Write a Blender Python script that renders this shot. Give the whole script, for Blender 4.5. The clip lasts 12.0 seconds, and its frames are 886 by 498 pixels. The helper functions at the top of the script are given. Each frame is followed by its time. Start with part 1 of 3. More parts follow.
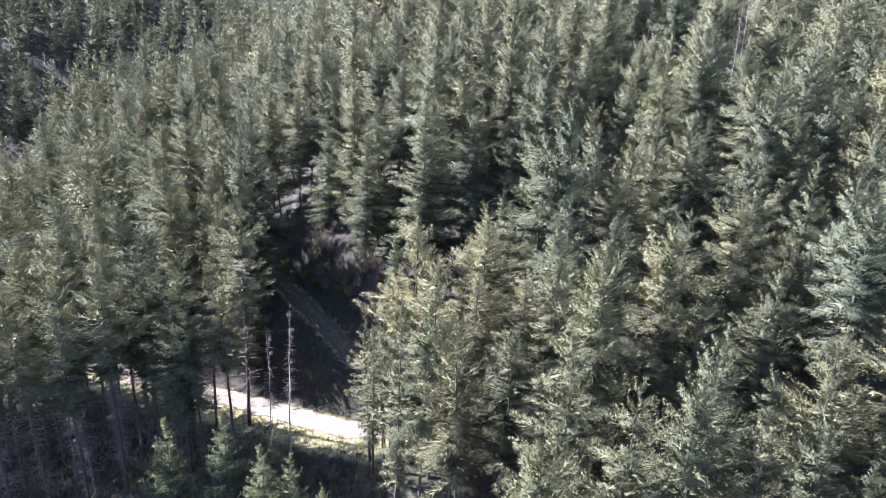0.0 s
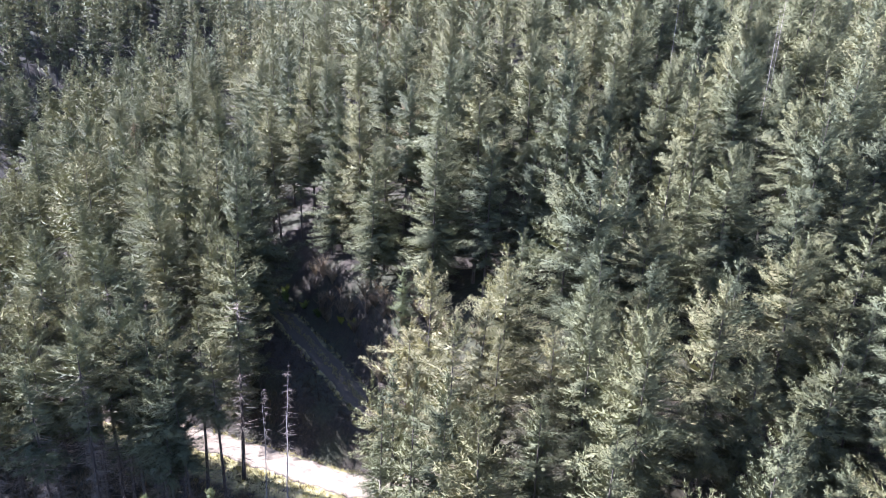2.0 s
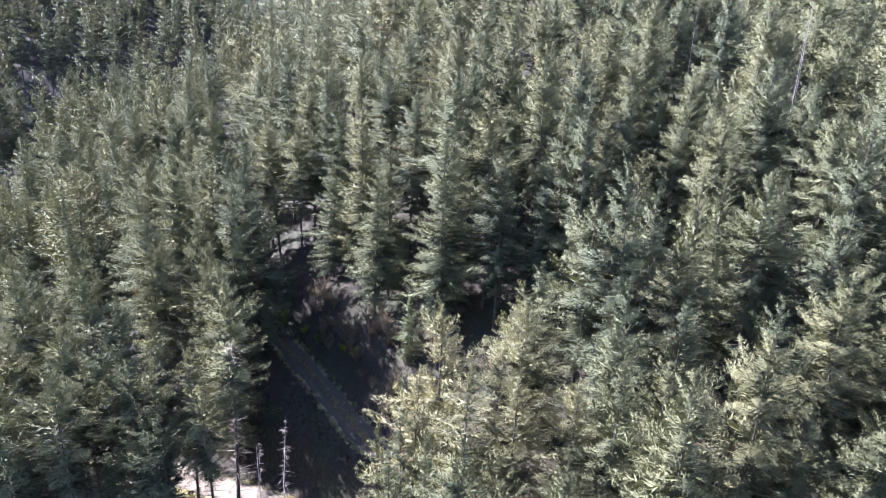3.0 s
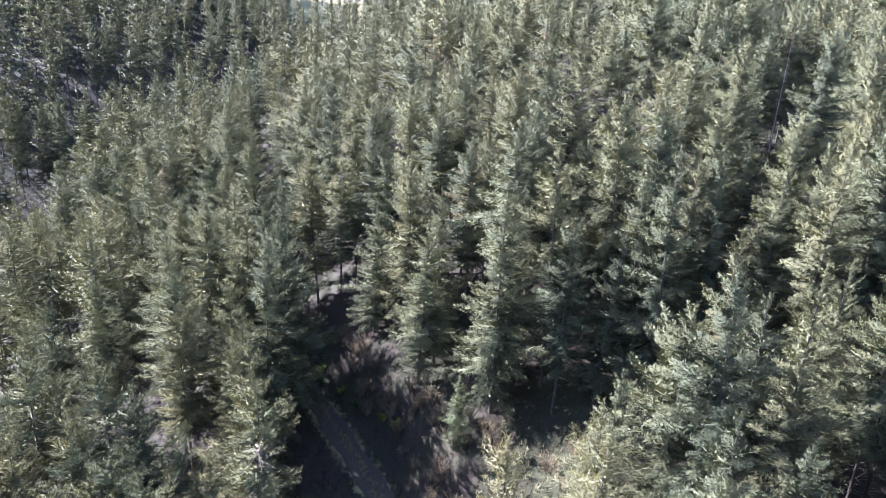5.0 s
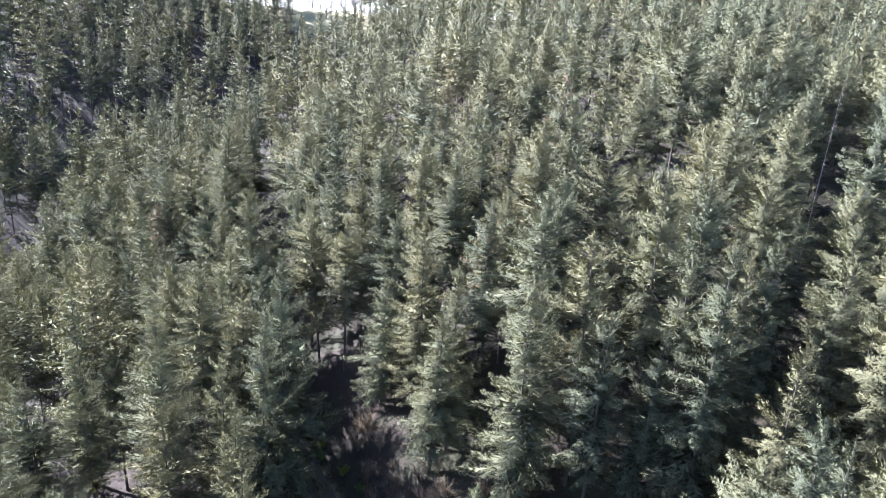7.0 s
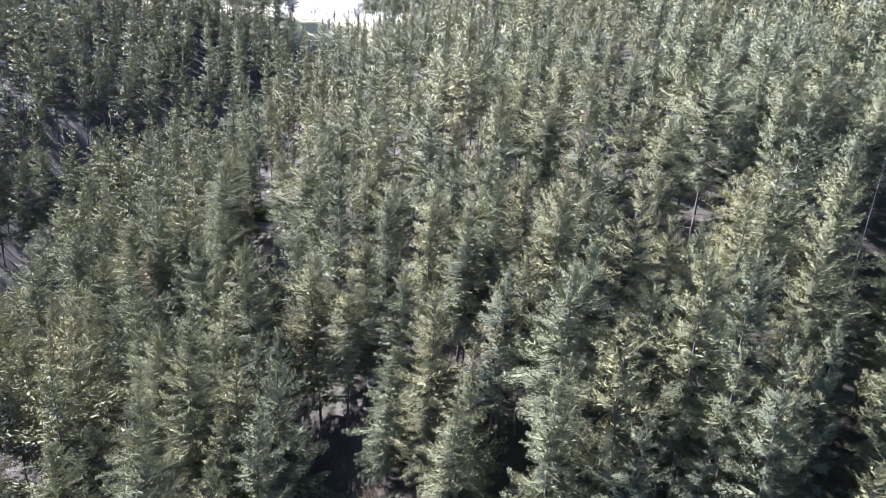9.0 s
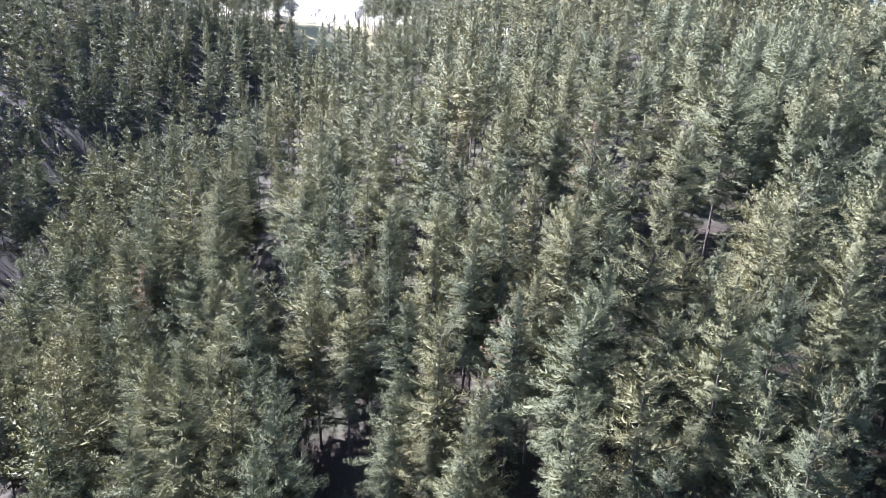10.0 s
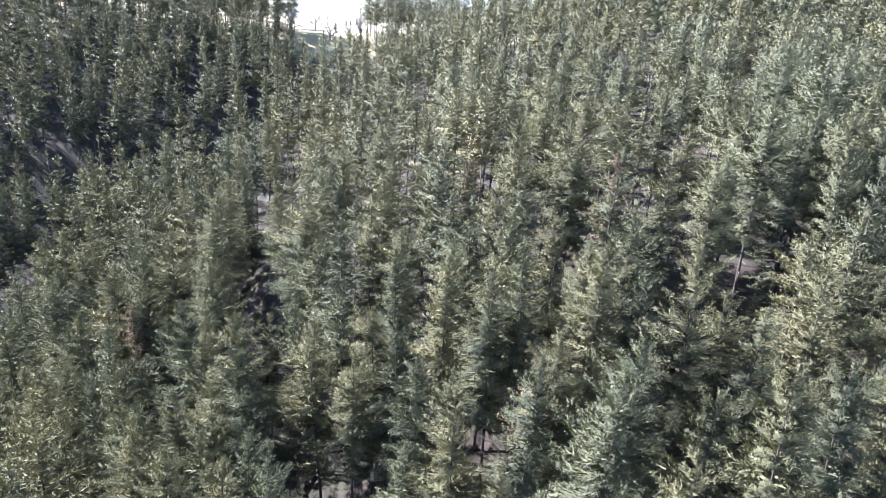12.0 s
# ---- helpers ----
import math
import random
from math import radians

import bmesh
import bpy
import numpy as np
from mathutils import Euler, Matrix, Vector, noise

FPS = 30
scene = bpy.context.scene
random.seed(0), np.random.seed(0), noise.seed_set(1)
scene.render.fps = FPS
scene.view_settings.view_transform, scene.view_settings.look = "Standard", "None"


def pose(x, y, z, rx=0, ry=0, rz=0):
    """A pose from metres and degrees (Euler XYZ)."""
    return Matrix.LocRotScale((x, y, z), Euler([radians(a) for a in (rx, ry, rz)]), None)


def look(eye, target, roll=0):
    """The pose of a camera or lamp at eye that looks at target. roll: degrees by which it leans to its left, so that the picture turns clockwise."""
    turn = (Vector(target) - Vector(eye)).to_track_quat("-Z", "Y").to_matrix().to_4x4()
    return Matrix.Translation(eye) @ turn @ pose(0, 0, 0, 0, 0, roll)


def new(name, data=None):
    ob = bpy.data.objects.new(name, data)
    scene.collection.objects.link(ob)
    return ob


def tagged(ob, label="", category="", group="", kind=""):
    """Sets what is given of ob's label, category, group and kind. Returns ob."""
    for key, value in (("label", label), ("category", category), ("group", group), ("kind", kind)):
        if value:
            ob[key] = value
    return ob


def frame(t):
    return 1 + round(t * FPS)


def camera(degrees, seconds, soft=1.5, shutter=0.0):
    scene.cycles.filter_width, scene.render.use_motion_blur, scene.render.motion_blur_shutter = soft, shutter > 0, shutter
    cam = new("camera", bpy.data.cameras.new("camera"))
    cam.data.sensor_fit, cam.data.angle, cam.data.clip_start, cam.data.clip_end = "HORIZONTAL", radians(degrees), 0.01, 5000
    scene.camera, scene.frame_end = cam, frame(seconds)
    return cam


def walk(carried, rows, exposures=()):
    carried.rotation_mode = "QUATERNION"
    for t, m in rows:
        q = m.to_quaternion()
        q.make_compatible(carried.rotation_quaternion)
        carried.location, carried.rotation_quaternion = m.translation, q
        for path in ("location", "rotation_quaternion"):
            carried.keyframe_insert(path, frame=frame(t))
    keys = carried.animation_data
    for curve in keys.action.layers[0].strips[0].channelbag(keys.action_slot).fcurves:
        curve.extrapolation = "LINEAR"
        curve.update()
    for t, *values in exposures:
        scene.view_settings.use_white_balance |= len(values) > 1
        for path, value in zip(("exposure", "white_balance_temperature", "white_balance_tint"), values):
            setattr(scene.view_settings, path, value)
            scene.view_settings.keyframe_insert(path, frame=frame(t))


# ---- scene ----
cam = camera(68.7, 12.0, soft=0.8)
METRES, EYE, TILT, LEAN, TURN = 56.0, 44.0, -18.0, -2.0, 0.0
ROWS = [
    (0.0, 0.0, 0.0, 0.0, 0.0, 0.0, 0.0),
    (0.5, -0.0057, 0.0177, 0.0119, -2.17, -0.04, 0.45),
    (1.0, -0.0108, 0.0426, 0.028, -2.2, 0.0, 0.32),
    (1.5, -0.0172, 0.0735, 0.0475, -1.22, 0.04, -0.02),
    (2.0, -0.0218, 0.1121, 0.0731, 0.18, -0.02, -0.32),
    (2.5, -0.0272, 0.1515, 0.0986, 0.34, -0.04, -0.23),
    (3.0, -0.0346, 0.1936, 0.1274, 0.37, -0.01, -0.17),
    (3.5, -0.0428, 0.2342, 0.1581, 1.69, -0.11, -0.61),
    (5.5, -0.0868, 0.3696, 0.2954, 3.66, -0.08, -2.13),
    (6.0, -0.0969, 0.4019, 0.3328, 3.65, -0.06, -2.29),
    (6.5, -0.1084, 0.4314, 0.3631, 3.59, 0.06, -2.62),
    (7.0, -0.1199, 0.4574, 0.3973, 3.53, 0.08, -2.86),
    (9.0, -0.147, 0.5662, 0.5183, 3.87, 0.06, -2.71),
    (9.5, -0.1533, 0.5941, 0.5368, 3.93, 0.1, -2.58),
    (10.0, -0.1593, 0.6233, 0.5535, 4.0, 0.13, -2.49),
    (10.5, -0.1671, 0.6533, 0.5693, 4.01, 0.17, -2.46),
    (11.0, -0.1752, 0.6794, 0.5922, 4.01, 0.14, -2.5),
    (11.5, -0.1831, 0.7036, 0.617, 4.02, 0.16, -2.55),
    (12.0, -0.1928, 0.7278, 0.644, 3.98, 0.19, -2.64),
]
walk(cam, [(t, pose(0, 0, EYE, TILT, LEAN, TURN) @ pose(METRES * x, METRES * y, METRES * z, 90 + pitch, roll, yaw)) for t, x, y, z, yaw, pitch, roll in ROWS],
     exposures=[(0.0, 3.04, 5190, 27), (7.0, 3.13, 5190, 27), (9.0, 3.03, 5190, 27), (12.0, 2.95, 5190, 27)])

# ---- world, sun and sky ----
SUN_HEIGHT, SUN_LEFT = 34.5, 69.0  # degrees above the horizon, degrees to the left of the y axis
world = bpy.data.worlds.new("sky")
scene.world = world
world.use_nodes = True
wn = world.node_tree.nodes
sky = wn.new("ShaderNodeTexSky")
sky.sky_type, sky.sun_disc = "NISHITA", False
sky.sun_elevation, sky.sun_rotation = radians(SUN_HEIGHT), radians(-SUN_LEFT)
sky.air_density, sky.dust_density, sky.altitude = 1.0, 0.8, 200
wn["Background"].inputs["Strength"].default_value = 0.056
world.node_tree.links.new(sky.outputs[0], wn["Background"].inputs["Color"])
sun = new("sun", bpy.data.lights.new("sun", "SUN"))
sun.data.energy, sun.data.angle, sun.data.color = 5.0, radians(0.53), (1.0, 0.94, 0.85)
toward = Vector((-math.sin(radians(SUN_LEFT)) * math.cos(radians(SUN_HEIGHT)), math.cos(radians(SUN_LEFT)) * math.cos(radians(SUN_HEIGHT)), math.sin(radians(SUN_HEIGHT))))
sun.matrix_world = look((0, 0, 200), Vector((0, 0, 200)) - toward)


# ---- materials ----
def material(name):
    m = bpy.data.materials.new(name)
    m.use_nodes = True
    return m, m.node_tree.nodes, m.node_tree.links, m.node_tree.nodes["Principled BSDF"]


def noise_node(nodes, links, scale, detail=4.0, rough=0.6, coords="Object"):
    tc = nodes.new("ShaderNodeTexCoord")
    n = nodes.new("ShaderNodeTexNoise")
    n.inputs["Scale"].default_value, n.inputs["Detail"].default_value, n.inputs["Roughness"].default_value = scale, detail, rough
    links.new(tc.outputs[coords], n.inputs["Vector"])
    return n.outputs["Fac"]


def ramp(nodes, links, fac, *stops):
    r = nodes.new("ShaderNodeValToRGB")
    while len(r.color_ramp.elements) < len(stops):
        r.color_ramp.elements.new(0.5)
    for e, (p, c) in zip(r.color_ramp.elements, stops):
        e.position, e.color = p, (*c, 1)
    links.new(fac, r.inputs[0])
    return r.outputs[0]


def mixed(nodes, links, fac, a, b, blend="MIX"):
    m = nodes.new("ShaderNodeMix")
    m.data_type, m.blend_type = "RGBA", blend
    for value, socket in ((fac, m.inputs[0]), (a, m.inputs[6]), (b, m.inputs[7])):
        if isinstance(value, (int, float)):
            socket.default_value = value
        elif isinstance(value, tuple):
            socket.default_value = (*value, 1)
        else:
            links.new(value, socket)
    return m.outputs[2]


def math_node(nodes, links, op, a, b):
    m = nodes.new("ShaderNodeMath")
    m.operation = op
    for value, socket in ((a, m.inputs[0]), (b, m.inputs[1])):
        if isinstance(value, (int, float)):
            socket.default_value = value
        else:
            links.new(value, socket)
    return m.outputs[0]


def bumped(nodes, links, bsdf, height, strength, distance):
    b = nodes.new("ShaderNodeBump")
    b.inputs["Strength"].default_value, b.inputs["Distance"].default_value = strength, distance
    links.new(height, b.inputs["Height"])
    links.new(b.outputs[0], bsdf.inputs["Normal"])


def foliage(name, stops, through_light=0.3, gloss=0.5):
    """Needles or leaves: a tone for each tree, another for each twig, some light passing through."""
    m, n, l, bsdf = material(name)
    info, geo = n.new("ShaderNodeObjectInfo"), n.new("ShaderNodeNewGeometry")
    tone = n.new("ShaderNodeAttribute")
    tone.attribute_name = "tone"
    whole = math_node(n, l, "FRACT", math_node(n, l, "ADD", info.outputs["Random"], tone.outputs["Fac"]), 0.0)
    grain = noise_node(n, l, 0.7, 3.0)
    fac = math_node(n, l, "ADD", math_node(n, l, "ADD", math_node(n, l, "MULTIPLY", whole, 0.42), 0.08), math_node(n, l, "MULTIPLY", geo.outputs["Random Per Island"], 0.2))
    fac = math_node(n, l, "ADD", fac, math_node(n, l, "MULTIPLY", grain, 0.4))
    colour = ramp(n, l, fac, *stops)
    needle = ramp(n, l, noise_node(n, l, 4.0, 3.0, 0.7), (0.3, (0.72, 0.72, 0.75)), (0.72, (1.25, 1.25, 1.2)))
    colour = mixed(n, l, 1.0, colour, needle, "MULTIPLY")
    l.new(colour, bsdf.inputs["Base Color"])
    bsdf.inputs["Roughness"].default_value = gloss
    bsdf.inputs["Specular IOR Level"].default_value = 0.12
    tr = n.new("ShaderNodeBsdfTranslucent")
    l.new(mixed(n, l, 1.0, colour, (1.25, 1.2, 0.7), "MULTIPLY"), tr.inputs["Color"])
    mix = n.new("ShaderNodeMixShader")
    mix.inputs[0].default_value = through_light
    l.new(bsdf.outputs[0], mix.inputs[1])
    l.new(tr.outputs[0], mix.inputs[2])
    l.new(mix.outputs[0], n["Material Output"].inputs["Surface"])
    return m


NEEDLES = foliage("spruce_needles", [(0.1, (0.056, 0.067, 0.044)), (0.4, (0.091, 0.101, 0.058)), (0.65, (0.121, 0.123, 0.063)), (0.82, (0.141, 0.134, 0.066)), (1.0, (0.154, 0.132, 0.073))], 0.08, 0.65)
PALE = foliage("thin_yellowed_needles", [(0.1, (0.105, 0.108, 0.066)), (0.5, (0.162, 0.158, 0.088)), (1.0, (0.215, 0.192, 0.108))], 0.2, 0.7)
YOUNG = foliage("young_spruce_needles", [(0.1, (0.080, 0.100, 0.066)), (0.6, (0.120, 0.138, 0.082)), (1.0, (0.165, 0.170, 0.092))])
DRY = foliage("dry_brown_twigs", [(0.1, (0.10, 0.075, 0.05)), (0.6, (0.17, 0.13, 0.085)), (1.0, (0.26, 0.21, 0.13))], 0.15, 0.8)
# heather tone set well below DRY, with the bank's shade painted in
SHADED_HEATHER = foliage("shade_darkened_heather", [(0.1, (0.03, 0.024, 0.019)), (0.6, (0.06, 0.047, 0.034)), (1.0, (0.11, 0.085, 0.055))], 0.1, 0.9)
GRASS = foliage("rough_grass_blades", [(0.1, (0.14, 0.15, 0.05)), (0.5, (0.30, 0.27, 0.10)), (1.0, (0.45, 0.37, 0.18))], 0.3, 0.6)
GORSE = foliage("gorse_leaves", [(0.1, (0.06, 0.09, 0.03)), (0.55, (0.12, 0.15, 0.04)), (0.8, (0.28, 0.25, 0.04)), (1.0, (0.42, 0.35, 0.04))], 0.2, 0.6)


def bark_material(name, dark, light):
    m, n, l, bsdf = material(name)
    tc, mp = n.new("ShaderNodeTexCoord"), n.new("ShaderNodeMapping")
    mp.inputs["Scale"].default_value = (6, 6, 1.2)
    l.new(tc.outputs["Object"], mp.inputs[0])
    t = n.new("ShaderNodeTexNoise")
    t.inputs["Scale"].default_value, t.inputs["Detail"].default_value = 2.0, 6.0
    l.new(mp.outputs[0], t.inputs["Vector"])
    l.new(ramp(n, l, t.outputs["Fac"], (0.3, dark), (0.7, light)), bsdf.inputs["Base Color"])
    bsdf.inputs["Roughness"].default_value = 0.85
    bumped(n, l, bsdf, t.outputs["Fac"], 0.6, 0.03)
    return m


BARK = bark_material("spruce_bark", (0.028, 0.021, 0.016), (0.09, 0.07, 0.054))
DEAD_TWIG = bark_material("dead_spruce_twigs", (0.10, 0.08, 0.06), (0.26, 0.21, 0.16))
GREY_WOOD = bark_material("weathered_grey_wood", (0.13, 0.115, 0.10), (0.34, 0.31, 0.27))
BROAD_BARK = bark_material("broadleaf_bark", (0.12, 0.10, 0.09), (0.30, 0.27, 0.24))

# ground: needle litter and moss under the trees, bleached grass where the attribute says so
GROUND, n, l, bsdf = material("forest_ground")
big, fine = noise_node(n, l, 0.12, 5.0), noise_node(n, l, 3.0, 6.0)
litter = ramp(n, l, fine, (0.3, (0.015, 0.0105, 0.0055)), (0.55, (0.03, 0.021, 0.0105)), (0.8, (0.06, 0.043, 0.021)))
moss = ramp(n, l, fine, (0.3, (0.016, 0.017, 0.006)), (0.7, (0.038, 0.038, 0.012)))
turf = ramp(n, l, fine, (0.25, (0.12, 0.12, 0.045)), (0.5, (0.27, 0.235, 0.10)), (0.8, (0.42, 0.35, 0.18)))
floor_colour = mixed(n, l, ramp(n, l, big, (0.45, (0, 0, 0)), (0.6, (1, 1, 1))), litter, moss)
grassy = n.new("ShaderNodeAttribute")
grassy.attribute_name = "grass"
edge = math_node(n, l, "ADD", grassy.outputs["Fac"], math_node(n, l, "MULTIPLY", math_node(n, l, "SUBTRACT", noise_node(n, l, 0.6, 6.0), 0.5), 0.9))
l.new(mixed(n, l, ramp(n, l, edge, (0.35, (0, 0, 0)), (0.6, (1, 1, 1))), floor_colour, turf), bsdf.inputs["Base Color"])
bsdf.inputs["Roughness"].default_value = 0.95
bumped(n, l, bsdf, fine, 0.8, 0.15)

# track: pale crushed stone, two worn wheel lines, a grassier crown
TRACK, n, l, bsdf = material("gravel_track")
fine, big = noise_node(n, l, 9.0, 8.0, 0.7), noise_node(n, l, 0.8, 4.0)
stone = ramp(n, l, fine, (0.3, (0.115, 0.09, 0.058)), (0.55, (0.18, 0.142, 0.096)), (0.8, (0.26, 0.21, 0.148)))
# soil shows beside the wheel lines, and as painted shade over the upper leg
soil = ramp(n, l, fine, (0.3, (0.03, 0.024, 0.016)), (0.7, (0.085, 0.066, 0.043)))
wear_and_shade = n.new("ShaderNodeAttribute")
wear_and_shade.attribute_name = "wear_and_shade"
edge = math_node(n, l, "ADD", wear_and_shade.outputs["Fac"], math_node(n, l, "MULTIPLY", math_node(n, l, "SUBTRACT", big, 0.5), 1.2))
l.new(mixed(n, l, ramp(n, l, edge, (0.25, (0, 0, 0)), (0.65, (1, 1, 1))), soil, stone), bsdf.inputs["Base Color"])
bsdf.inputs["Roughness"].default_value = 0.95
bumped(n, l, bsdf, fine, 0.6, 0.04)


# ---- meshes from arrays ----
def mesh_of(name, verts, faces, materials, slots=None, tone=None, normals=None):
    """A mesh of triangles or quads from arrays of corners and indices."""
    me = bpy.data.meshes.new(name)
    k = faces.shape[1]
    me.vertices.add(len(verts))
    me.vertices.foreach_set("co", np.ascontiguousarray(verts, dtype=np.float32).ravel())
    me.loops.add(faces.size)
    me.loops.foreach_set("vertex_index", np.ascontiguousarray(faces, dtype=np.int32).ravel())
    me.polygons.add(len(faces))
    me.polygons.foreach_set("loop_start", np.arange(0, faces.size, k, dtype=np.int32))
    if slots is not None:
        me.polygons.foreach_set("material_index", np.ascontiguousarray(slots, dtype=np.int32))
    for m in materials:
        me.materials.append(m)
    if tone is not None:
        me.attributes.new("tone", "FLOAT", "FACE").data.foreach_set("value", np.ascontiguousarray(tone, dtype=np.float32))
    me.update(calc_edges=True)
    if normals is not None:
        me.attributes.new("custom_normal", "FLOAT_VECTOR", "POINT").data.foreach_set("vector", np.ascontiguousarray(normals, dtype=np.float32).ravel())
    return me


def unit(v):
    return v / np.maximum(np.linalg.norm(v, axis=-1, keepdims=True), 1e-9)


def twigs(base, way, length, width, rng, flat=0.6, face=(0, 0, 1.0)):
    """Pointed sprays: one triangle each, at base, along way, turned towards face as far as flat lets them."""
    up = np.asarray(face) + flat * rng.normal(size=base.shape)
    side = unit(np.cross(way, up)) * width[:, None] / 2
    v = np.stack([base - side, base + side, base + way * length[:, None]], 1).reshape(-1, 3)
    return v, np.arange(len(v)).reshape(-1, 3)


def limb(points, radii, sides=5):
    """A tapered round limb along points, as triangles."""
    p = np.asarray(points, float)
    r = np.asarray(radii, float)
    d = unit(np.gradient(p, axis=0))
    a = unit(np.cross(d, np.where(np.abs(d[:, 2:3]) > 0.9, [[1.0, 0.2, 0]], [[0, 0.1, 1.0]])))
    b = np.cross(d, a)
    ang = np.arange(sides) * 2 * math.pi / sides
    v = (p[:, None] + r[:, None, None] * (np.cos(ang)[None, :, None] * a[:, None] + np.sin(ang)[None, :, None] * b[:, None])).reshape(-1, 3)
    f = []
    for i in range(len(p) - 1):
        for j in range(sides):
            k = (j + 1) % sides
            q = [i * sides + j, i * sides + k, (i + 1) * sides + k, (i + 1) * sides + j]
            f += [[q[0], q[1], q[2]], [q[0], q[2], q[3]]]
    return v, np.array(f)


def joined(pieces):
    vs, fs, k = [], [], 0
    for v, f in pieces:
        vs.append(v)
        fs.append(f + k)
        k += len(v)
    return np.concatenate(vs), np.concatenate(fs)


def spruce_crown(seed, height, bare, radius, boughs, per, length, width, full=0.5, ragged=0.19, core=0.16, rise_all=0.0):
    """Boughs that climb and turn up at their tips, each a plume of fine sprays. bare: the share of the stem below the crown."""
    rng = np.random.default_rng(seed)
    rise = np.clip(1 - rng.random(boughs) ** 0.78, 0, 0.985)
    down = 1 - rise
    h = height * (bare + (1 - bare) * rise)
    azimuth = np.arange(boughs) * 2.39996 + rng.normal(size=boughs) * 0.5
    phase = rng.random(3) * 6.28
    reach = radius * np.minimum(1, down / full) ** 0.85 * (1 - 0.35 * np.clip((down - 0.78) / 0.22, 0, 1))
    reach = reach * (1 + 0.15 * np.sin(azimuth + phase[0]) + 0.17 * np.sin(2 * azimuth + h * 1.1 + phase[1]) + 0.12 * np.sin(h * 2.3 - azimuth + phase[2]))
    reach = np.maximum(1.06 * reach * (1 + ragged * rng.normal(size=boughs)).clip(0.35, 1.6), 0.2 + 0.35 * down)
    lift = np.tan(np.radians(4 + rise_all + 54 * rise ** 1.6 + 9 * rng.normal(size=boughs)))
    sag, turn_up = 0.1 + 0.34 * down, 0.1 + 0.22 * down

    def along(i, s):
        out = np.stack([np.cos(azimuth[i]), np.sin(azimuth[i]), np.zeros(len(i))], -1)
        p = out * (reach[i] * s)[:, None]
        p[:, 2] = h[i] + reach[i] * (lift[i] * s - sag[i] * s ** 2 + turn_up[i] * s ** 3)
        d = out.copy()
        d[:, 2] = lift[i] - 2 * sag[i] * s + 3 * turn_up[i] * s ** 2
        return p, unit(d), out, np.stack([-out[:, 1], out[:, 0], out[:, 2]], -1)

    weight = reach ** 1.25 + 0.15
    i = rng.choice(boughs, boughs * per, p=weight / weight.sum())
    k = len(i)
    s = 0.12 + 0.88 * rng.random(k) ** 0.62
    p, d, out, tan = along(i, s)
    over = np.cross(d, tan) * -1
    over *= np.sign(over[:, 2:3] + 1e-9)
    a, rho = rng.random(k) * 2 * math.pi, np.sqrt(rng.random(k))
    half = reach[i] * (0.04 + 0.17 * np.sin(math.pi * np.clip(s, 0, 1) ** 0.8)) * rho + 0.03
    radial = tan * np.cos(a)[:, None] + over * (0.6 * np.sin(a))[:, None]
    base = p + radial * half[:, None]
    base[:, 2] -= 0.25 * half * np.abs(np.cos(a))
    way = unit(d * 0.55 + radial * 0.6 + (0, 0, 0.2) + 0.45 * rng.normal(size=(k, 3)))
    v1 = twigs(base, way, length * rng.uniform(0.55, 1.3, k), width * rng.uniform(0.7, 1.25, k), rng, 3.0)
    n1 = out * 0.7 + (0, 0, 0.16) + radial * (0.38 * rho)[:, None] + 0.09 * rng.normal(size=(k, 3))
    # broader shaded sprays that carry each bough
    k = int(boughs * per * core)
    i = rng.choice(boughs, k, p=weight / weight.sum())
    s = rng.uniform(0.04, 0.72, k)
    p, d, out, tan = along(i, s)
    way = unit(d + tan * (0.7 * rng.normal(size=(k, 1))) + 0.3 * rng.normal(size=(k, 3)))
    v2 = twigs(p - (0, 0, 0.05), way, (0.2 + 0.1 * reach[i]) * rng.uniform(0.7, 1.3, k), 1.35 * width + 0.015 * reach[i], rng, 1.5)
    n2 = out * 0.7 + (0, 0, 0.16) + 0.15 * rng.normal(size=(k, 3))
    # the leading shoot and the whorl under it
    k = 30 + per // 2
    z = height * (1 - 0.075 * rng.random(k) ** 1.3)
    a = rng.random(k) * 2 * math.pi
    out = np.stack([np.cos(a), np.sin(a), np.zeros(k)], -1)
    way = unit(out * 0.55 + (0, 0, 1.0) * rng.uniform(0.4, 1.2, (k, 1)))
    v3 = twigs(out * 0.02 + np.stack([0 * z, 0 * z, z], -1), way, length * (0.8 + 8 * (1 - z / height)), np.full(k, width * 0.8), rng)
    n3 = out * 0.7 + (0, 0, 0.2)
    # the dense shaded inside of the crown, one broad bough behind another
    i = np.repeat(np.arange(boughs), 13)
    k = len(i)
    s = rng.uniform(0.02, 0.4, k)
    p, d, out, tan = along(i, s)
    way = unit(d + tan * (0.9 * rng.normal(size=(k, 1))) + 0.35 * rng.normal(size=(k, 3)) - (0, 0, 0.25))
    v4 = twigs(p, way, (0.18 + 0.17 * reach[i]) * rng.uniform(0.7, 1.1, k), 0.045 + 0.06 * reach[i], rng, 0.9, out + (0, 0, 0.3))
    n4 = out * 0.7 + (0, 0, 0.1) + 0.25 * rng.normal(size=(k, 3))
    v, f = joined([v1, v2, v3, v4])
    lean = np.concatenate([n1, n2, n3, n4])
    # soft needles scatter light as the whole bough faces, not as one stiff plane
    tri = v.reshape(-1, 3, 3)
    flat = unit(np.cross(tri[:, 1] - tri[:, 0], tri[:, 2] - tri[:, 0]))
    turned = (flat * lean).sum(1) < 0
    tri[turned] = tri[turned][:, [0, 2, 1]]
    flat[turned] *= -1
    return tri.reshape(-1, 3), f, np.repeat(unit(unit(lean) + 0.06 * flat), 3, axis=0)


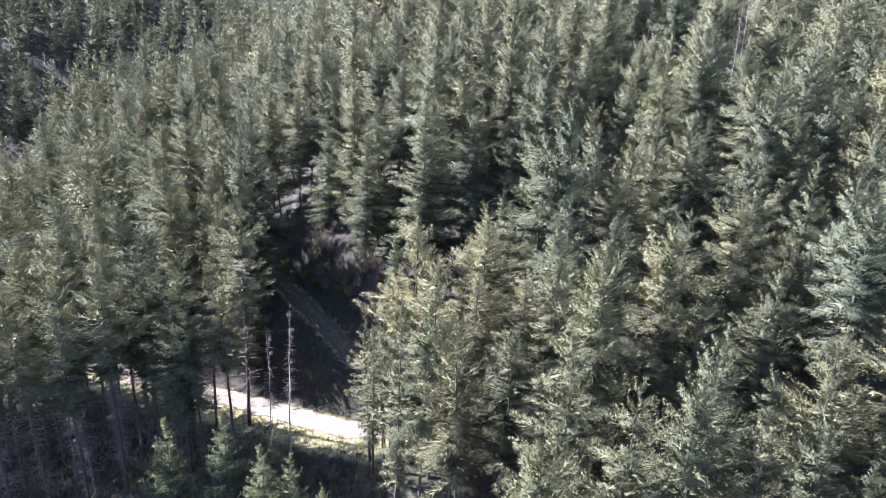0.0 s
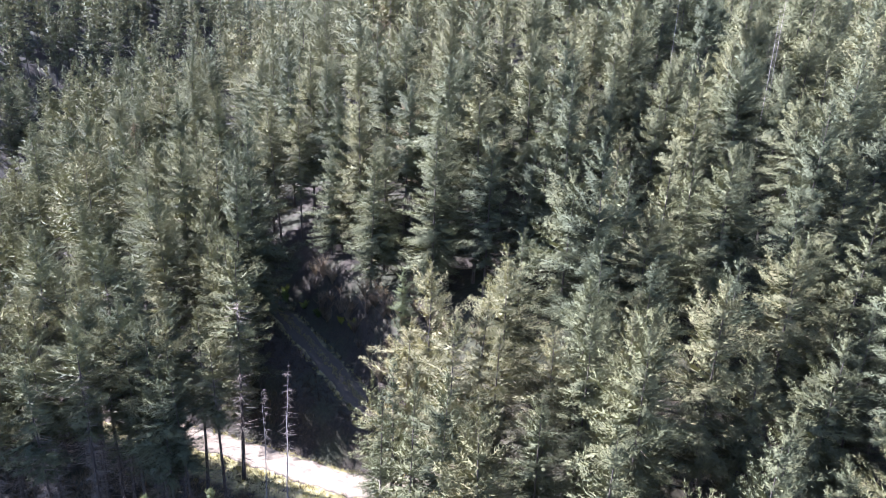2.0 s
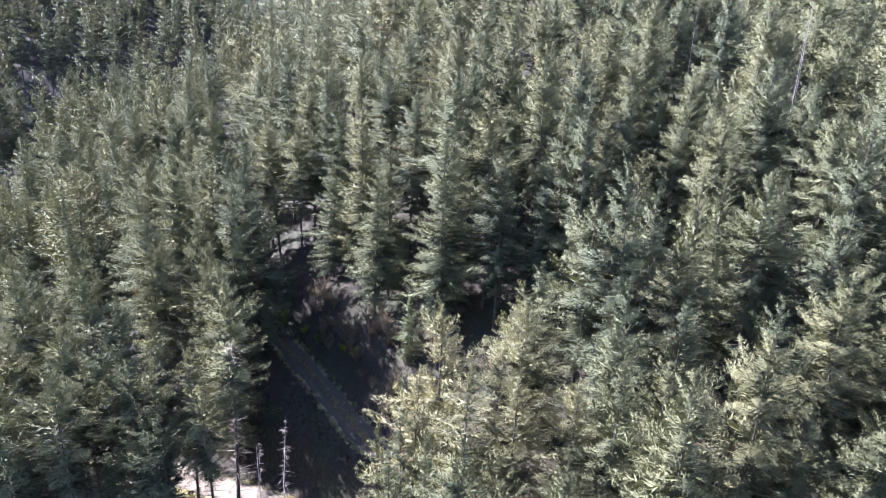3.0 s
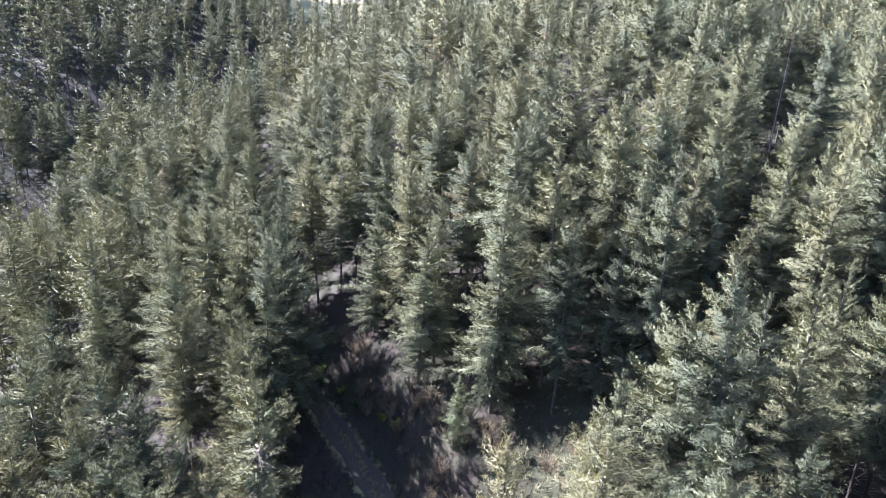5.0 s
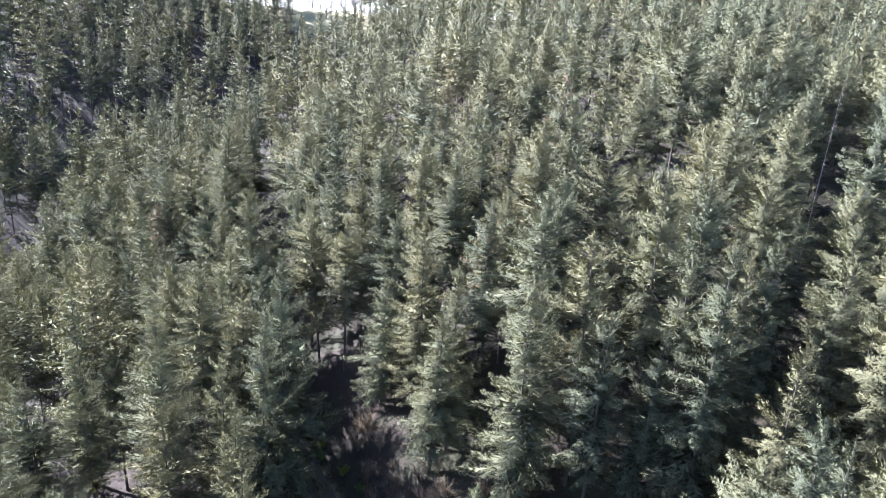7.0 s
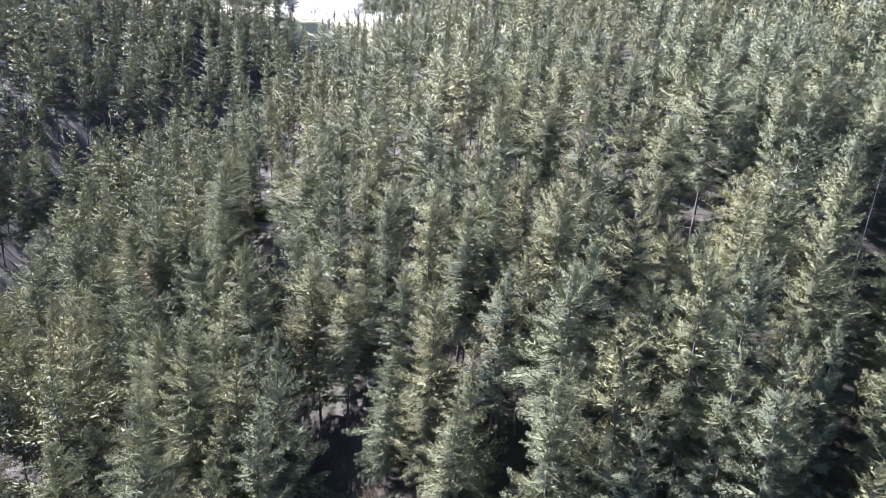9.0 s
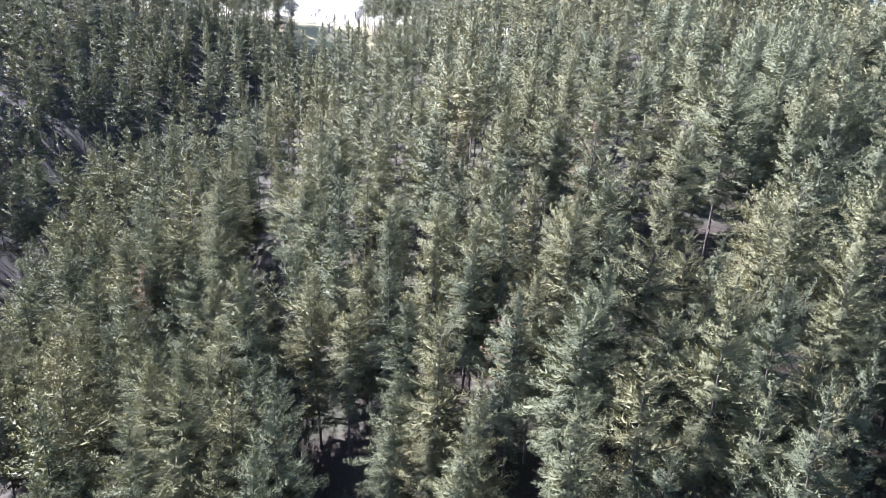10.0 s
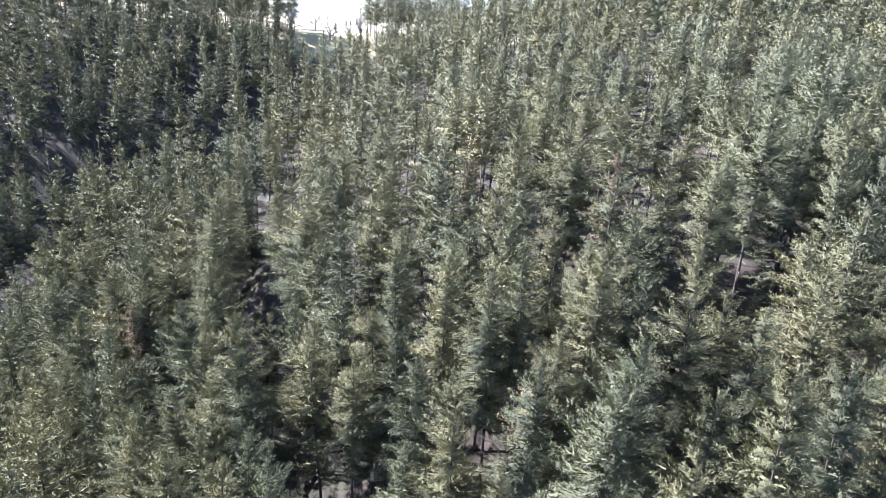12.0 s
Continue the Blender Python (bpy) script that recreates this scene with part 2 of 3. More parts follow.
def spruce_trunk(seed, height, bare, stubs, sides=7):
    """A straight tapered stem with dead twigs sticking out below the crown."""
    rng = np.random.default_rng(seed + 500)
    z = np.array([0, 0.03, 0.12, 0.3, 0.55, 0.8, 0.985]) * height
    bend = np.cumsum(rng.normal(size=(7, 2)) * 0.03, axis=0)
    p = np.column_stack([bend - bend[0], z])
    p[0, 2] = -0.6
    r = 0.0076 * height * np.array([1.35, 1.05, 0.92, 0.75, 0.52, 0.28, 0.05])
    stem = limb(p, r, sides)
    if not stubs:
        return (*stem, np.zeros(len(stem[1]), int))
    h = height * (0.06 + (bare + 0.2) * rng.random(stubs) ** 0.8)
    a = rng.random(stubs) * 2 * math.pi
    base = np.stack([np.zeros(stubs), np.zeros(stubs), h], -1)
    way = unit(np.stack([np.cos(a), np.sin(a), rng.uniform(-0.45, 0.2, stubs)], -1))
    v, f = joined([stem, twigs(base, way, rng.uniform(0.5, 2.2, stubs), np.full(stubs, 0.05), rng, 3.0)])
    return v, f, np.concatenate([np.zeros(len(stem[1]), int), np.ones(stubs, int)])


# ---- the lie of the land ----
HUMPS = [
    [-13.7, -35.7, -29.3, -29.4, -34.9, -35.3, -48.8],
    [-15.1, -15.5, 10.3, 12.7, 6.3, 12.1, -4.1],
    [-10.7, -6.7, -16.6, -29.4, -16.6, -21.6, -14.8],
    [-3.3, -6.4, -15.4, 1.8, 29.8, -0.4, -9.4],
    [-1.3, -9, -12.7, -6.1, -11.7, -19.3, -0],
    [-10.7, 1.6, -17, -0.3, 8.7, 8.2, 12.7],
    [10.7, 7.6, -18.4, -1, 7.3, -11.7, -18.1]]
HUMP_X, HUMP_Y = (-190, -125, -75, -30, 15, 65, 130), (-30, 25, 80, 135, 190, 260, 340)
# the forest track: x, y, z; a lower leg, a hairpin, and an upper leg climbing away
WAY = np.array([(-120, 112, -3.5), (-85, 98, -2.6), (-60, 87, -1.6), (-38.8, 77, -0.4), (-29.6, 72.7, 0.3), (-22.9, 69.6, 0.9), (-15.9, 66.0, 1.5), (-9.2, 62.7, 2.1), (-4, 61.6, 2.8), (0, 63.8, 3.6),
                (-2, 67.6, 4.3), (-6.3, 70.6, 4.8), (-10, 74.4, 5.2), (-14.7, 81.2, 5.9), (-20.8, 89.6, 6.9), (-26.6, 97.4, 8.0), (-31.5, 106.3, 9.3), (-38, 120, 11.2), (-45, 138, 13.7), (-52.3, 155.5, 16.0), (-52.5, 166, 18.5), (-48, 182, 23), (-38, 200, 29), (-25, 222, 37)])
seg = np.linspace(0, len(WAY) - 1, 460)
lo = np.minimum(seg.astype(int), len(WAY) - 2)
fr = (seg - lo)[:, None]
p0, p1, p2, p3 = WAY[np.maximum(lo - 1, 0)], WAY[lo], WAY[lo + 1], WAY[np.minimum(lo + 2, len(WAY) - 1)]
LINE = 0.5 * (2 * p1 + (p2 - p0) * fr + (2 * p0 - 5 * p1 + 4 * p2 - p3) * fr ** 2 + (3 * p1 - p0 - 3 * p2 + p3) * fr ** 3)


def smooth(a, b, x):
    t = np.clip((x - a) / (b - a), 0, 1)
    return t * t * (3 - 2 * t)


def to_track(x, y):
    """The distance to the track's middle, and the track's height there."""
    x, y = np.atleast_1d(x).astype(float), np.atleast_1d(y).astype(float)
    dist, z = np.full(x.shape, 1e3), np.zeros(x.shape)
    near = (x > -140) & (x < 30) & (y > 40) & (y < 240)
    if near.any():
        d = (x[near][:, None] - LINE[None, :, 0]) ** 2 + (y[near][:, None] - LINE[None, :, 1]) ** 2
        w = 1 / (d + 0.05) ** 3
        z[near] = (w * LINE[None, :, 2]).sum(1) / w.sum(1)
        dist[near] = np.sqrt(d.min(1))
    return dist, z


STREAM = np.array([(-85, 60), (-92, 100), (-97, 140), (-100, 166), (-117, 186), (-121, 205), (-108, 213), (-98, 222), (-90, 238), (-84, 258)], float)


def to_stream(x, y):
    best = np.full(np.shape(x), 1e3)
    for a, b in zip(STREAM[:-1], STREAM[1:]):
        ab = b - a
        t = np.clip(((x - a[0]) * ab[0] + (y - a[1]) * ab[1]) / (ab @ ab), 0, 1)
        best = np.minimum(best, np.hypot(x - a[0] - t * ab[0], y - a[1] - t * ab[1]))
    return best


def ground_z(x, y):
    x, y = np.atleast_1d(x).astype(float), np.atleast_1d(y).astype(float)
    cx, cy = np.clip(x, -260, 260), np.clip(y, -70, 430)
    z = 57.7 + 0.023 * cx + 0.041 * cy
    for row, hy in zip(HUMPS, HUMP_Y):
        for a, hx in zip(row, HUMP_X):
            z = z + a * np.exp(-((cx - hx) ** 2 + (cy - hy) ** 2) / 6050)
    # the narrow stream valley at the foot of the far hillside
    z = z - 8 * np.exp(-(to_stream(x, y) / 15) ** 2) * (1 - smooth(190, 250, y))
    f = smooth(314, 348, y) * smooth(-230, -170, x) * (1 - smooth(40, 90, x))
    z = z * (1 - f) + (66.3 + 0.004 * (np.minimum(y, 600) - 345)) * f
    z = z + 0.35 * np.sin(x * 0.31 + 1.3 * np.sin(y * 0.17)) * np.cos(y * 0.27) + 0.18 * np.sin(x * 0.83 + y * 0.61)
    d, tz = to_track(x, y)
    # a grassy shoulder on the downhill side of the lower leg
    d = d - 4.2 * smooth(0, 3.0, np.interp(x, WAY[:9, 0], WAY[:9, 1]) - y) * (1 - smooth(-8, 0, x)) * smooth(-32, -24, x)
    w = 1 - smooth(2.4, 7.5, d)
    return z * (1 - w) + tz * w


def spread(lo_, fine_lo, fine_hi, hi_, step, grow=1.22):
    mid = list(np.arange(fine_lo, fine_hi, step))
    a, s = [fine_lo], step
    while a[-1] > lo_:
        s *= grow
        a.append(a[-1] - s)
    b, s = [mid[-1] + step], step
    while b[-1] < hi_:
        s *= grow
        b.append(b[-1] + s)
    return np.array(a[:0:-1] + mid + b)


gx, gy = spread(-3500, -75, 55, 3500, 0.9), spread(-3500, 30, 165, 4500, 0.9)
X, Y = np.meshgrid(gx, gy)
Z = ground_z(X.ravel(), Y.ravel())
v = np.column_stack([X.ravel(), Y.ravel(), Z])
idx = np.arange(len(v)).reshape(X.shape)
q = np.stack([idx[:-1, :-1], idx[:-1, 1:], idx[1:, 1:], idx[1:, :-1]], -1).reshape(-1, 4)
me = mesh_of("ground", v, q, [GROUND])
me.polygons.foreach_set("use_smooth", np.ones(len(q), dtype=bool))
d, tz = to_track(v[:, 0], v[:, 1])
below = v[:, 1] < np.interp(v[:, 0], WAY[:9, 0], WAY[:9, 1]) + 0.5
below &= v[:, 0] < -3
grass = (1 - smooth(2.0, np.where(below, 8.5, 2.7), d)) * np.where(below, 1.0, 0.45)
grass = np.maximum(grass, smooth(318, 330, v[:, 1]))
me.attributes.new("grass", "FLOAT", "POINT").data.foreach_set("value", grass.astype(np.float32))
ground = tagged(new("ground", me), "brown needle litter and rough grass on steep forest slopes", "ground", kind="structure")

# the track itself: a strip with two worn wheel lines, laid just over the ground
T = np.gradient(LINE, axis=0)
T[:, 2] = 0
T = unit(T)
N = np.stack([-T[:, 1], T[:, 0], T[:, 2]], -1)
across = np.array([-1.8, -1.5, -1.1, -0.7, -0.3, 0.3, 0.7, 1.1, 1.5, 1.8])
wear = np.array([0.1, 0.5, 0.95, 0.95, 0.55, 0.55, 0.95, 0.95, 0.5, 0.1])
rng = np.random.default_rng(3)
wob = np.where(np.arange(len(LINE)) < 215, 1.0, 0.82) + 0.10 * np.sin(np.arange(len(LINE)) * 0.37) + 0.05 * rng.normal(size=len(LINE))
sv = LINE[:, None, :] + N[:, None, :] * (across[None, :] * wob[:, None])[:, :, None]
sv[:, :, 2] = ground_z(sv[:, :, 0].ravel(), sv[:, :, 1].ravel()).reshape(sv.shape[:2]) + np.array([-0.03, 0.05, 0.03, 0.03, 0.07, 0.07, 0.03, 0.03, 0.05, -0.03])[None]
idx = np.arange(sv.shape[0] * sv.shape[1]).reshape(sv.shape[:2])
q = np.stack([idx[:-1, :-1], idx[1:, :-1], idx[1:, 1:], idx[:-1, 1:]], -1).reshape(-1, 4)[:, ::-1]
me = mesh_of("road", sv.reshape(-1, 3), q, [TRACK])
me.polygons.foreach_set("use_smooth", np.ones(len(q), dtype=bool))
# upper leg: more bare soil, with its shade put into the darker colour
me.attributes.new("wear_and_shade", "FLOAT", "POINT").data.foreach_set("value", (wear[None, :] * np.where(np.arange(len(LINE)) < 215, 1.0, 0.1)[:, None]).ravel().astype(np.float32))
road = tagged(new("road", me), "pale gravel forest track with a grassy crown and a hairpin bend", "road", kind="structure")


# ---- trees ----
def part(name, me, parent, label=""):
    ob = new(name, me)
    ob.parent = parent
    return tagged(ob, label)


def tree_kind(seed, height, bare, radius, boughs, per, length, width, name, label, stubs=40, needles=NEEDLES, **shape):
    v, f, nrm = spruce_crown(seed, height, bare, radius, boughs, per, length, width, **shape)
    crown = mesh_of("crown", v, f, [needles], normals=nrm)
    v, f, slots = spruce_trunk(seed, height, bare, stubs)
    trunk = mesh_of("trunk", v, f, [BARK, DEAD_TWIG], slots)
    return crown, trunk, height, name, label


EDGE = [tree_kind(s, 24.0, 0.08, 3.6, 220, 150, 0.24, 0.038, "spruce_tree", "dense spruce tree branched low at the stand's edge", 20, full=0.75) for s in (1, 2, 3)]
STAND = [tree_kind(s, 24.0, b, r, 180, 150, 0.24, 0.038, "spruce_tree", "tall spruce tree with a bare lower trunk", 60) for s, b, r in ((11, 0.30, 3.1), (12, 0.36, 2.8), (13, 0.22, 3.3), (14, 0.40, 3.0), (15, 0.32, 2.7), (16, 0.28, 2.9))]
THIN = [tree_kind(s, 24.0, 0.38, 2.5, 140, 130, 0.24, 0.036, "spruce_tree", "slender thin-crowned spruce with a long bare trunk", 90, ragged=0.34, core=0.12) for s in (21, 22, 23)]
PALE_THIN = [tree_kind(s, 24.0, 0.36, 2.5, 140, 130, 0.24, 0.036, "spruce_tree", "slender pale thin-crowned spruce at the stand's edge", 90, PALE, ragged=0.34, core=0.12) for s in (18, 19, 24)]
BARE = [tree_kind(s, 24.0, 0.52, 2.1, 100, 105, 0.24, 0.036, "spruce_tree", "tall spruce with dead lower twigs on a bare trunk", 480, ragged=0.3) for s in (25, 26, 27)]
POLE = [tree_kind(s, 18.0, 0.22, 1.3, 110, 46, 0.25, 0.042, "spruce_tree", "narrow young spruce crowded at the stand's edge", 40) for s in (28, 29)]
SAPLING = [tree_kind(s, 12.0, 0.06, 2.1, 150, 56, 0.23, 0.036, "young_spruce", "young bright green spruce on the open slope", 10, YOUNG, full=0.85) for s in (31, 32)]
LITE = [tree_kind(s, 24.0, b, r * 1.08, 150, 72, 0.33, 0.056, "spruce_tree", "spruce tree in the close-set rows of the plantation", 40) for s, b, r in ((33, 0.28, 2.9), (34, 0.2, 3.1), (35, 0.34, 2.7), (36, 0.25, 3.0), (37, 0.3, 2.6))]
FARTHER = [tree_kind(s, 24.0, b, r, 100, 19, 0.5, 0.16, "spruce_tree", "spruce tree on the hillside across the stream", 10, full=0.7) for s, b, r in ((46, 0.2, 3.1), (47, 0.26, 2.8), (48, 0.15, 3.3))]
rng = np.random.default_rng(77)
planted = []


def plant(kind, x, y, top=None, height=None, group="spruces of the plantation"):
    crown, trunk, h0, name, label = kind
    z = float(ground_z(x, y)[0])
    h = top - z if top is not None else height
    ob = new(name)
    s = h / h0
    wide = s ** 0.6 * rng.uniform(0.92, 1.1)
    ob.matrix_world = pose(x, y, z - 0.05, rng.normal() * 1.2, rng.normal() * 1.2, rng.uniform(0, 360)) @ Matrix.Diagonal((wide, wide, s, 1))
    tagged(ob, label, "tree", group)
    part("trunk", trunk, ob)
    part("crown", crown, ob)
    planted.append((x, y))


# trees that stand out: x, y and the height of the top
CLUMP = [(1.6, 55.4, 26.6), (5.4, 62, 28.8), (10.2, 64.3, 35), (16.4, 65.2, 36), (23.6, 70.8, 37.7), (28.4, 68.5, 36.8), (-4, 55.6, 24.6), (3.4, 52.6, 24.8), (10.6, 55.4, 28.5), (13, 58.6, 31), (16.2, 58, 29.5), (7.8, 52.6, 25.5), (13.8, 51.4, 27.5), (2, 49, 22), (6.6, 46.8, 22.5), (17, 61.6, 33)]
FRONT = [(29.6, 58.9, 31.5), (34.9, 60, 34.4), (44, 65, 36.4), (7.8, 35.2, 21.8), (32.2, 52.8, 28.5), (30.4, 43, 25)]
BEHIND = [(-10.2, 89.2, 33), (-17.2, 99.6, 31), (8.6, 82.2, 35)]
LEFT = [(-30.1, 65.3, 24.5), (-35, 63.4, 23.5), (-23.8, 73.8, 25.4), (-31.4, 64.4, 22.8), (-29, 62.2, 22), (-24.8, 59.6, 21.2), (-20.4, 58.4, 20.4), (-33.6, 61.8, 22.4), (-32, 57.6, 20.8), (-26.4, 58.3, 22.2), (-42.3, 101.6, 30.2), (-28, 80.5, 25.2), (-45.4, 74, 25), (-30.2, 60.2, 23), (-31.8, 99, 31), (-34.5, 107, 30.3), (-36.5, 136.4, 40.7), (-23.4, 61.6, 21.5), (-26.6, 62.8, 22.5), (-27.4, 77, 24.5), (-29.8, 83.8, 27), (-33.4, 80, 25), (-36.4, 84.4, 26.5), (-28.2, 94.6, 31)]
BY_STREAM = [(-70.2, 122, 21.5), (-82.8, 125.1, 17.9), (-77.5, 128.7, 27.5), (-71.8, 136.5, 28.8), (-77.3, 138.8, 26.8), (-88.3, 144.8, 25.5), (-80.8, 145.5, 26.1), (-77.7, 149.1, 29.1), (-88.4, 152, 27.9), (-72.6, 152.5, 32.7), (-96, 164.6, 25.5), (-108.7, 170.5, 33.7), (-96.5, 175.1, 30.3), (-108.3, 175.6, 33.5)]
FAR_SIDE = [(-117.6, 187.7, 35.8), (-104.5, 190.4, 33.1), (-95.2, 190.7, 38.1), (-80.6, 190.8, 42.2), (-112.3, 194.4, 34.4), (-126.6, 195, 40.8), (-87.7, 198.4, 40.6), (-109.8, 198.5, 34.4), (-101.2, 202.3, 37.2), (-88, 211, 42.6), (-130.3, 214.9, 51.9), (-82.1, 220.3, 46), (-113.7, 221.5, 50), (-121.9, 223.9, 52.3), (-107.1, 223.9, 47.6), (-117.3, 227.5, 49.8), (-96.9, 230.2, 46), (-110.6, 233.4, 56.1), (-105.3, 234.8, 50.2), (-83.4, 235.5, 48.1), (-95.7, 237, 57.1), (-78.1, 238.8, 51.6), (-123.5, 250.9, 59)]
SPUR = [(-30.3, 54.8, 23.5), (-51.4, 86.6, 21.7), (-46.7, 88, 24), (-31.5, 90.6, 27.6), (-41.7, 98.7, 29.4), (-37.4, 102.4, 29.6), (-47.4, 103.6, 24.4), (-48.5, 108.3, 25.6), (-37, 110.7, 36.9), (-56.1, 114.4, 26.2), (-30.1, 116, 34.7), (-44.1, 116.4, 35.3), (-66.6, 118, 20.7)]
SHOULDER = [(-62.1, 123.5, 29.1), (-38.3, 125.2, 30.6), (-47.1, 129.2, 35.1), (-32.5, 130.1, 42.6), (-62.6, 131.5, 32.4), (-56.8, 131.7, 32.8), (-56.3, 137.1, 37.4), (-39, 138.3, 37.7), (-52.1, 141.9, 37.9), (-64.9, 144.2, 31), (-38.1, 149.8, 45.1), (-44.3, 150.7, 39.9), (-56, 150.7, 39.8), (-30.5, 156.8, 51.4), (-36.1, 159.4, 48.8), (-59, 159.6, 37.9), (-48.5, 161.3, 38.8), (-65.5, 186.3, 39.2), (-31.4, 194.2, 56.3), (-65.3, 204.3, 45.2), (-64.6, 234.5, 49.7), (-40, 241.8, 64.7), (-31, 247.7, 68.5)]
LOW_MIDDLE = [(6.7, 32.1, 22), (11, 32.9, 25.8), (15.8, 34.8, 24.9), (9.5, 40.3, 25.4), (12.8, 45.2, 30.2), (10.3, 50.3, 27.8), (-0, 51.3, 26.9), (-2.1, 57.5, 28.6), (4.9, 58.4, 28.5), (13.6, 62.9, 38.5), (-20.6, 64.2, 26.9), (6.9, 66.2, 29.4), (17.6, 76, 37.6), (13.1, 80.4, 43.8), (4.5, 82, 36.1), (11.8, 83.8, 41.3), (15.7, 83.9, 41.6), (3.4, 85.8, 42), (-1.1, 86.8, 38.5)]
LOW_EAST = [(19.4, 33.6, 23), (24.5, 35.5, 22), (28.1, 40.1, 25.5), (20.6, 41.5, 25.9), (27.2, 48.9, 27.4), (18.8, 49.1, 30.4), (27.1, 55.1, 31.3), (32.5, 57.1, 27.9), (31.3, 64.4, 34.8), (20, 67, 37.8), (26, 67.1, 37.7), (38.9, 68.2, 38.8), (36.2, 75.7, 41.7), (25.9, 79.6, 45.5), (23.1, 83.1, 42.4), (39.2, 86, 44.1), (18.8, 86.2, 43.3)]
MID_SLOPE = [(-25.4, 89.4, 36.5), (-8.7, 91.8, 35.7), (-1.3, 92.8, 43.9), (1.3, 96.3, 44.9), (-12.6, 97, 38.9), (-6.5, 98.4, 40.6), (-13.2, 100.7, 37.8), (-3.4, 101.7, 41.2), (-16, 103.3, 37.3), (-1, 105.3, 49), (-23.1, 106.6, 35.6), (-9.7, 107.4, 44.5), (-18.6, 107.9, 38.6), (-1.8, 109.3, 47.5), (-21.6, 110.1, 39)]
MID_EAST = [(9.8, 88.9, 47.1), (13.9, 90.2, 46.6), (7.1, 93.7, 41.8), (20.9, 95.7, 47.5), (36.1, 96, 46.2), (30.3, 96.4, 45.5), (16.4, 101.4, 50.4), (6.6, 102, 50.5)]
HIGH_SLOPE = [(-2.9, 119.8, 47.5), (-13, 123.4, 48), (-21.5, 125.6, 43.3), (-21.2, 130.2, 42), (-6.4, 130.4, 51.4), (-27.2, 136.5, 44.3), (-19.3, 143.7, 48.2), (-3.2, 151.3, 61.7), (-7.9, 157.5, 57.7), (-15, 160, 59.8), (-19.3, 178.1, 61.2)]
HIGH_EAST = [(26, 104.9, 50.5), (3.4, 105.6, 46.3), (19.8, 105.8, 53.3), (26.1, 114.3, 57.1), (3.1, 114.5, 51.3), (13.1, 119.9, 54.6), (20.4, 121, 43.5), (44.5, 122.4, 55), (8.6, 123.3, 54.9), (15.2, 123.7, 54.7), (23.4, 125.5, 57.1), (28.4, 127.3, 61.7), (37.7, 128.4, 59.9), (33.3, 128.8, 60.7), (18.8, 131.9, 62.8), (36.3, 133, 61.2), (43.7, 133.7, 60.1), (0.6, 140.6, 60.7), (12.3, 144.3, 61.1), (29.6, 145.4, 59.3), (37.3, 147.5, 67.9), (30.9, 151.1, 67.7), (7.7, 153.3, 65.5), (23, 166.2, 67.3)]
CLEARING = [(-27, 72), (-24, 66), (-19, 61), (-18, 40), (-6, 40), (-6, 56), (-4, 60), (3, 60.5), (8, 66), (9, 74), (3, 81), (-7, 83), (-12, 90), (-16, 97), (-25, 101), (-27.5, 94), (-25.5, 86), (-26, 78)]
RIDE = [(3, 66), (9, 66.5), (14, 67), (20, 71), (26, 76), (26, 84), (12, 81), (3, 80)]


def inside(x, y, poly):
    c = False
    for (x0, y0), (x1, y1) in zip(poly, poly[1:] + poly[:1]):
        if (y0 > y) != (y1 > y) and x < (x1 - x0) * (y - y0) / (y1 - y0) + x0:
            c = not c
    return c


def kind_at(x, y, kinds):
    """Bare-stemmed trees below the track, low-branched ones round the openings, else one of kinds."""
    if -7 < x < 9 and 49 < y < 65:
        return PALE_THIN[rng.integers(3)]
    if x < -17 and y < np.interp(x, WAY[:9, 0], WAY[:9, 1]):
        return BARE[rng.integers(3)]
    if y > 66 and not (-1 < x < 7 and y > 78) and any(inside(x + 5 * math.cos(a), y + 5 * math.sin(a), poly) for a in (0, 0.8, 1.6, 2.4, 3.1, 3.9, 4.7, 5.5) for poly in (CLEARING, RIDE)):
        return EDGE[rng.integers(3)]
    return kinds[rng.integers(len(kinds))]


for trees, kinds in ((CLUMP, STAND + THIN), (FRONT, STAND + EDGE), (BEHIND, STAND), (LEFT, STAND), (BY_STREAM, LITE), (FAR_SIDE, FARTHER), (SPUR, STAND), (SHOULDER, STAND + LITE),
                     (LOW_MIDDLE, STAND + THIN), (LOW_EAST, STAND + EDGE), (MID_SLOPE, STAND), (MID_EAST, STAND), (HIGH_SLOPE, LITE), (HIGH_EAST, LITE)):
    for x, y, top in trees:
        plant(EDGE[1] if abs(x + 25.4) < 1 and abs(y - 89.4) < 1 else kind_at(x, y, kinds), x, y, top)
for i, (x, y, top) in enumerate(((-5.4, 52.0, 20.0), (-4.4, 54.2, 21.5), (-6.0, 56.4, 19.0), (-4.9, 58.2, 22.0), (-2.6, 52.4, 21.0), (-1.0, 60.0, 24.0))):
    plant(POLE[i % 2], x, y, top)
for i, (x, y, top) in enumerate(((-28.4, 58.8, 20.6), (-25.4, 57.2, 19.4), (-22.6, 56.2, 19.0), (-31.0, 59.8, 21.0), (-24.0, 55.2, 17.8))):
    plant((THIN + BARE)[i % 4], x, y, top)
BROWN = tree_kind(71, 24.0, 0.3, 2.2, 110, 30, 0.42, 0.05, "dead_spruce_tree", "dying spruce tree with sparse reddish-brown needles", 120, DRY, ragged=0.34, core=0.03)
for x, y, top in ((-57.5, 128.0, 29.0), (3.9, 129.1, 53.5), (-5.5, 101.0, 39.5), (-14.5, 148.0, 52.0)):
    plant(BROWN, x, y, top, group="dying spruces")
